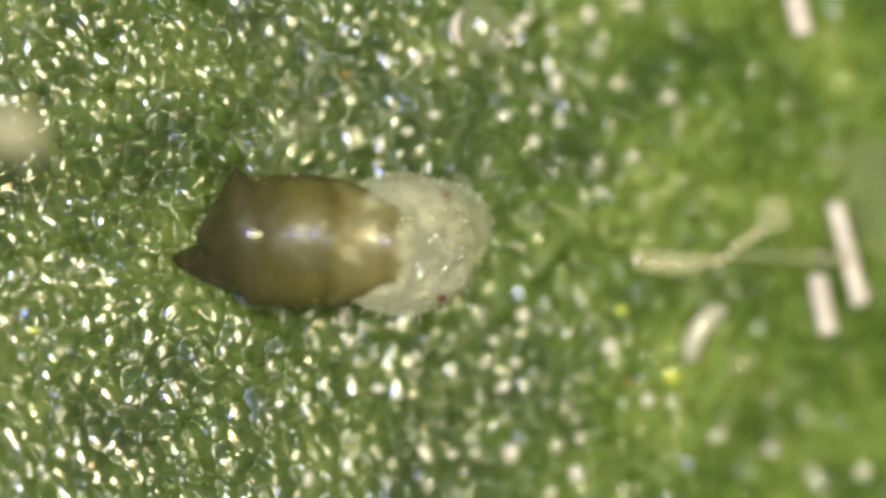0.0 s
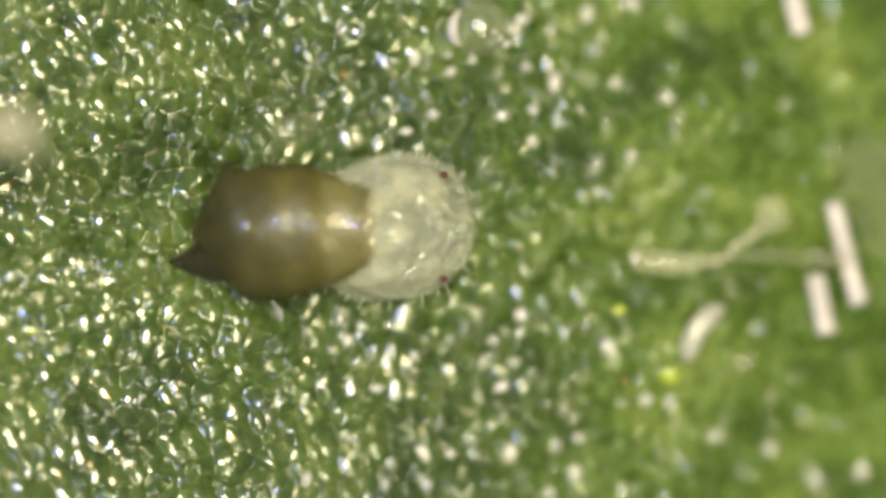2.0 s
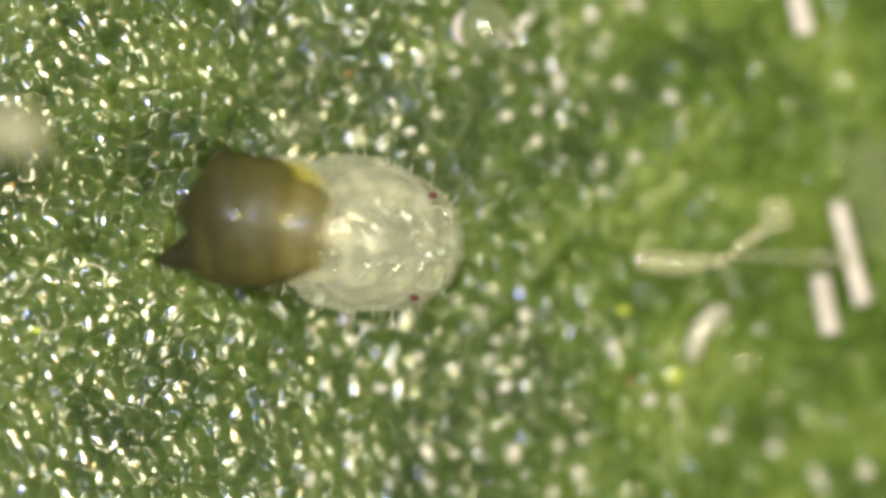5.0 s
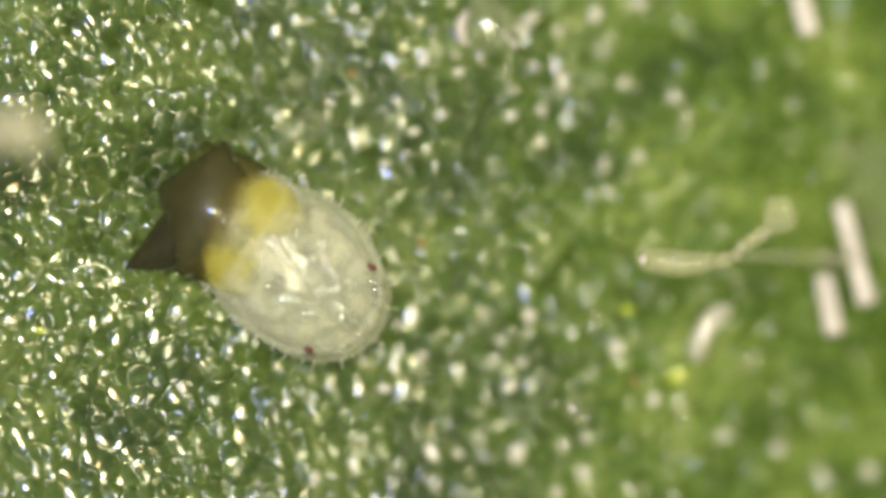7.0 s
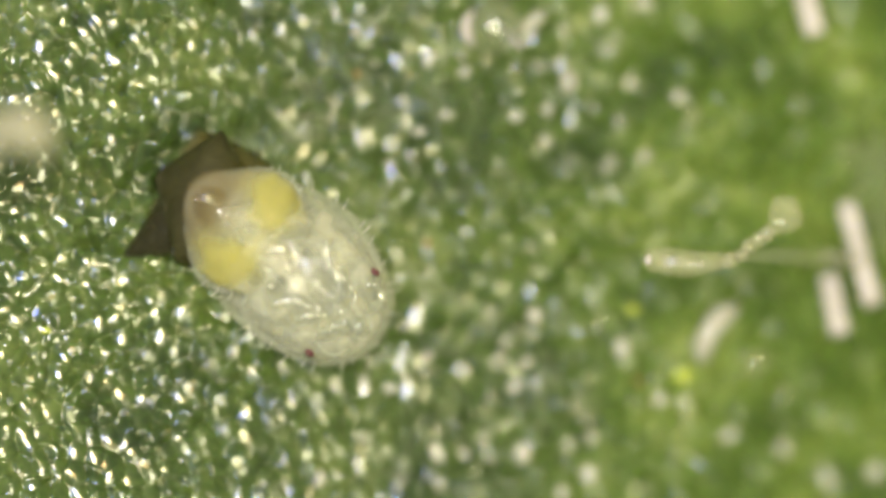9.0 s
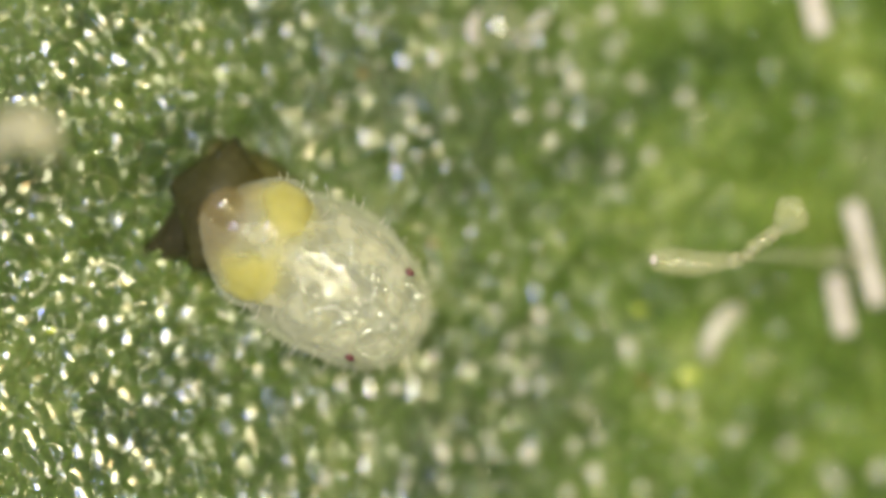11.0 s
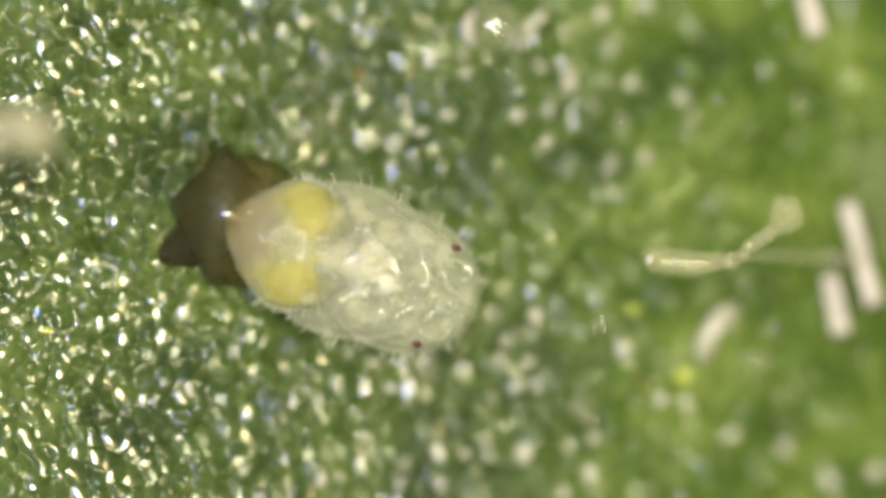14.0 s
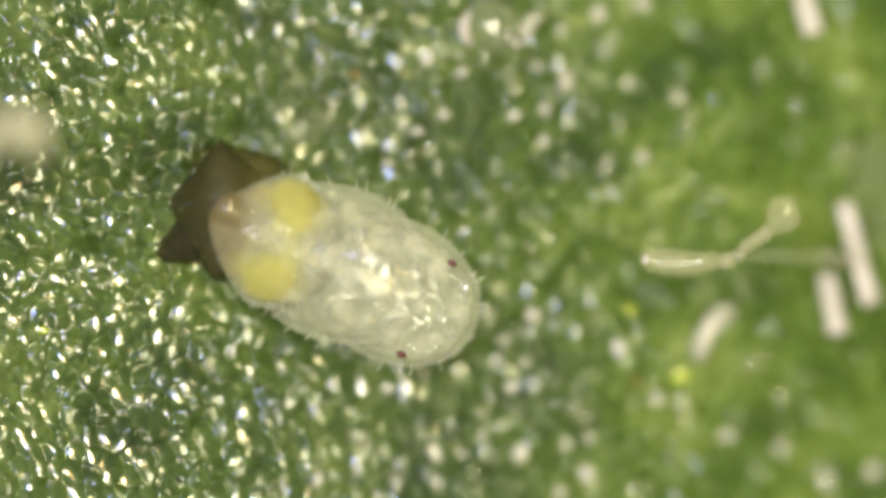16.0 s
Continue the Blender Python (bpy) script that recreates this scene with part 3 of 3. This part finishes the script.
def build_strand():
    """A broken plant hair: a club, a chain of beads and a cone-shaped tip, rising."""
    x0, y0, z0 = ground(1125, 462)
    strand = new("plant_hair")
    strand.matrix_basis = um(x0, y0, z0)
    tagged(strand, "pale broken plant hair with beads and a cone tip", "plant hair")

    def at(px, py, lift):
        return (px - 1125) * 0.5, (462 - py) * 0.5, lift
    part("club", tube([at(1112, 462, 112), at(1126, 460, 113), at(1160, 463, 114), at(1200, 467, 115), at(1235, 464, 116), at(1262, 460, 118)],
                      [2, 11, 13.5, 13, 10, 8], 16), STRAND, strand)
    for px, py, lift, r in ((1270, 462, 119, 8), (1290, 452, 121, 7), (1305, 436, 124, 7.5), (1322, 424, 129, 8), (1337, 412, 134, 7)):
        part("bead", blob(r * 1.1, r, r, 0.12, 2, px, 18, 12, at=at(px, py, lift)), STRAND, strand)
    rng = random.Random(4)
    for k in range(14):
        f = rng.random()
        px, py = 1262 + 84 * f + rng.uniform(-8, 8), 466 - 56 * f + rng.uniform(-9, 9)
        r = rng.uniform(1.6, 3.4)
        part("bead", blob(r * 1.2, r, r, 0.2, 2, k, 10, 8, at=at(px, py, 124 + 10 * f)), STRAND, strand)
    cone = rings([[Vector(at(px, py, lift)) + Vector((-w * 0.72 * math.cos(a), w * 0.7 * math.cos(a), w * 0.6 * math.sin(a))) * (1 + 0.12 * noise.noise(Vector((a, px * 0.05, 0))))
                   for a in [2 * math.pi * i / 18 for i in range(18)]]
                  for px, py, lift, w in ((1338, 415, 130, 3), (1346, 407, 133, 7), (1356, 396, 137, 13), (1366, 384, 141, 17.5), (1376, 374, 144, 18), (1383, 364, 146, 13), (1386, 354, 147, 5), (1387, 349, 147, 1))])
    part("cone", cone, STRAND, strand)
    for px, py, r in ((1446, 452, 9), (1464, 462, 8), (1482, 458, 9)):
        part("bead", blob(r * 1.2, r, r, 0.3, 2, px, 18, 12, at=at(px, py, 50 - (px - 1446) * 0.9)), HAZE, strand, "faint clear bead")
    # the club's highlight, added as a white bead
    part("glint", blob(3.2, 4.6, 3, 0.3, 2, 3, 16, 12, at=at(1126, 460, 122)), SPLINTER_GLINT, strand, "white bead for a glint on the club")
    # the stem that carries it, rooted in the leaf
    part("stem", tube([at(1284, 456, 116), at(1340, 452, 96), at(1400, 456, 72), at(1452, 462, 34), at(1488, 452, -6), at(1500, 450, -40)],
                      [5, 8, 9, 10, 11, 13], 14), HAZE, strand, "faint clear stem")


def build_curl():
    pts = [(1222, 640), (1224, 612), (1238, 582), (1262, 556), (1285, 545)]
    x0, y0, z0 = ground(1245, 592)
    curl = part("waxy_curl", tube([((px - 1245) * 0.5, (592 - py) * 0.5, 4 + 3 * math.sin(i)) for i, (px, py) in enumerate(pts)], [6, 10, 10, 10, 5], 14), WAX)
    curl.matrix_basis = um(x0, y0, z0 + 4)
    tagged(curl, "pale curved waxy flake on the leaf", "wax flake")


def build_dust():
    # the first blob is added for a pale haze at the edge
    for px, py, lift, sx, sy, turn, label in ((1565, 350, 5, 34, 60, 10, "flat clear blob for a pale haze"),
                                              (520, 232, 2, 24, 16, 25, "faint pale droplet on the leaf")):
        x, y, z = ground(px, py)
        ob = part("hazy_scale", blob(sx, sy, 9, 0.2, 2, px * 0.1, 30, 20), HAZE)
        ob.matrix_basis = um(x, y, z + lift, 0, 0, turn)
        tagged(ob, label, "scale")
    # a plant hair that rises from beyond the field and ends high over the leaf
    x, y, z = ground(-150, 330)
    hair = part("tall_plant_hair", tube([(0, 0, -4), (12, 6, 70), (32, 22, 150), (58, 40, 215), (80, 55, 248), (97, 48, 256), (102, 34, 252), (103, 24, 246)],
                                        [16, 15, 15, 16, 18, 17, 11, 2], 18), DUST)
    hair.matrix_basis = um(x, y, z)
    tagged(hair, "soft beige plant hair rising from the leaf", "plant hair")


build_droplet()
build_strand()
build_curl()
build_dust()


# ---- what moves ----
def toward(a, b, roll=0.0):
    """Pose at a whose x points to b, its back up."""
    a, b = Vector(a), Vector(b)
    x = (b - a).normalized()
    y = Vector((0, 0, 1)).cross(x).normalized()
    z = x.cross(y)
    m = Matrix((x, y, z)).transposed().to_4x4()
    return Matrix.Translation(a * U) @ m @ pose(0, 0, 0, roll, 0, 0)


def motions():
    bug, thorax, tail, egg, middle, front, stem, fold = [], [], [], [], [], [], [], []

    def still(t, px, py):
        x, y = plan(px - drift(t), py)
        return x, y

    def stance(t, hx, hy, hz, heading, dip, tx, ty, ax, ay, roll=0):
        """The hatchling: the middle of its head, its height, heading and dip, and the middles of thorax and abdomen."""
        x, y = still(t, hx, hy)
        h = um(x, y, hz, 0, dip, -heading)
        u, v = still(t, tx, ty)
        p, q = still(t, ax, ay)
        tz = float(np.interp(t, (0, 2, 4, 6.3, 8, 16), (8, 14, 26, 38, 42, 46)))
        az = float(np.interp(t, (0, 1.5, 2, 3.5, 4, 6.3, 7, 7.5, 8, 9, 16), (18, 22, 28, 36, 42, 46, 44, 46, 52, 60, 60)))
        bug.append((t, h))
        chain = Vector((x - p, y - q, (hz - az) * 0.7)).normalized()
        ahead = h.to_3x3() @ Vector((1, 0, 0))
        way = ahead.lerp(chain, float(np.interp(t, (4, 6.3), (0, 1)))).normalized()
        mt = toward((u, v, tz), Vector((u, v, tz)) + way, roll)
        ma = toward((p, q, az), (u, v, tz * 0.6 + az * 0.4), float(np.interp(t, (0, 4, 6.3, 7, 8.5), (30, 20, 12, 8, 0))))
        thorax.append((t, h.inverted() @ mt))
        tail.append((t, h.inverted() @ ma))

    def shell(t, px, py, heading, lift, rim, swing=0):
        """The egg shell: the middle of its base, heading, lift of the mouth, and how far out the mouth's edge lies."""
        x, y = still(t, px, py)
        z = float(np.interp(t, (0, 1.5, 2, 4, 6.3, 7.5, 8.5, 9, 16), (27, 27, 38, 50, 50, 42, 34, 30, 28)))
        egg.append((t, um(x, y, z, 0, -lift, -heading)))
        sunk = float(np.interp(t, (4, 6.3, 7, 8), (0, -16, -24, -34)))
        middle.append((t, um(max(20.0, (rim - 34) * 0.55), 0, sunk)))
        front.append((t, um(rim - 34, 0, sunk, 0, 2, 0)))
        tucked = float(np.interp(t, (3, 6.3), (1, 0)))
        fold.append((t, um(8 * tucked, -22 * tucked, -4 * tucked)))
        stem.append((t, um(float(np.interp(t, (1, 4, 6.3), (0, 13, 0))), float(np.interp(t, (8, 13), (-20, -12))), -3, 0, lift, swing)))

    stance(0, 710, 432, 12, 3, 33, 720, 434, 525, 426, 34)
    stance(0.5, 714, 413, 12, 1, 33, 720, 416, 525, 421, 34)
    stance(1, 713, 409, 12, 0, 33, 714, 411, 522, 417, 32)
    stance(1.5, 720, 395, 12, -1, 33, 710, 397, 520, 410, 26)
    stance(2, 708, 402, 12, 0, 33, 690, 403, 518, 409, 18)
    stance(2.5, 700, 403, 12, 1, 32, 670, 404, 517, 409, 8)
    stance(3, 694, 399, 12, 1, 30, 668, 400, 516, 406)
    stance(3.5, 694, 405, 12, 2, 30, 668, 405, 513, 406)
    stance(4, 692, 408, 12, 3, 30, 664, 408, 510, 405)
    stance(4.6, 684, 418, 13, 7, 29, 632, 412, 498, 398)
    stance(6.3, 616, 462, 26, 26, 20, 580, 436, 464, 384)
    stance(6.5, 596, 476, 27, 30, 21, 560, 447, 460, 394)
    stance(7, 546, 504, 28, 37, 19, 519, 474, 430, 410)
    stance(7.5, 537, 507, 29, 39, 19, 509, 474, 420, 405)
    stance(8, 547, 507, 30, 39, 19, 517, 474, 432, 405)
    stance(8.5, 544, 507, 31, 39, 19, 517, 472, 428, 402)
    stance(9, 551, 509, 32, 39, 19, 521, 474, 430, 402)
    stance(9.2, 580, 521, 33, 38, 19, 545, 484, 448, 412)
    stance(11.3, 615, 516, 34, 35, 18, 572, 486, 460, 425)
    stance(11.5, 610, 506, 34, 35, 18, 570, 479, 462, 422)
    stance(12, 615, 500, 34, 34, 18, 577, 476, 468, 422)
    stance(12.5, 658, 517, 35, 27, 14, 565, 467, 464, 426)
    stance(13, 686, 510, 34, 27, 25, 604, 470, 504, 440)
    stance(13.5, 701, 505, 34, 26, 24, 614, 464, 508, 432)
    stance(14, 705, 497, 34, 22, 24, 616, 462, 514, 431)
    stance(14.5, 713, 497, 34, 21, 12, 610, 458, 498, 424)
    stance(15, 711, 485, 34, 21, 8, 603, 444, 486, 404)
    stance(15.3, 669, 487, 34, 26, 20, 581, 448, 481, 408)
    stance(15.5, 676, 498, 34, 29, 22, 586, 451, 480, 410)
    stance(16, 698, 515, 34, 29, 12, 598, 467, 484, 423)

    shell(0, 432, 422, 2, 6, 139, 0)
    shell(0.5, 432, 419, 1, 6, 139, 0)
    shell(1, 432, 416, 0, 7, 131, 2)
    shell(1.5, 430, 413, -1, 8, 131, 3)
    shell(2, 424, 410, -2, 6, 118, 4)
    shell(2.5, 422, 407, -2, 7, 112, 5)
    shell(3, 416, 403, -2, 8, 108, 6)
    shell(3.5, 408, 399, 0, 8, 104, 8)
    shell(4, 404, 396, 2, 8, 98, 12)
    shell(6.3, 372, 372, 22, 16, 84, 46)
    shell(6.5, 366, 372, 24, 15, 72, 50)
    shell(7, 360, 370, 27, 12, 54, 56)
    shell(7.5, 357, 366, 28, 11, 38, 58)
    shell(8, 362, 358, 28, 10, 32, 58)
    shell(8.5, 355, 352, 28, 10, 30, 58)
    shell(9, 352, 350, 28, 10, 32, 58)
    shell(9.2, 374, 358, 28, 10, 36, 56)
    shell(11.3, 380, 362, 26, 10, 38, 54)
    shell(12, 368, 365, 24, 10, 42, 54)
    shell(12.5, 378, 378, 24, 10, 44, 50)
    shell(13, 384, 380, 20, 10, 46, 46)
    shell(13.5, 385, 382, 18, 10, 46, 43)
    shell(14, 386, 382, 14, 10, 46, 40)
    shell(14.5, 386, 380, 12, 10, 46, 38)
    shell(15.5, 386, 376, 12, 10, 46, 38)
    shell(16, 386, 374, 11, 10, 46, 38)

    walk(BUG, bug)
    walk(THORAX, thorax)
    walk(TAIL_END, tail)
    walk(EGG, egg)
    walk(MIDDLE, middle)
    walk(FRONT, front)
    walk(STEM, stem)
    walk(FOLD, fold)


motions()
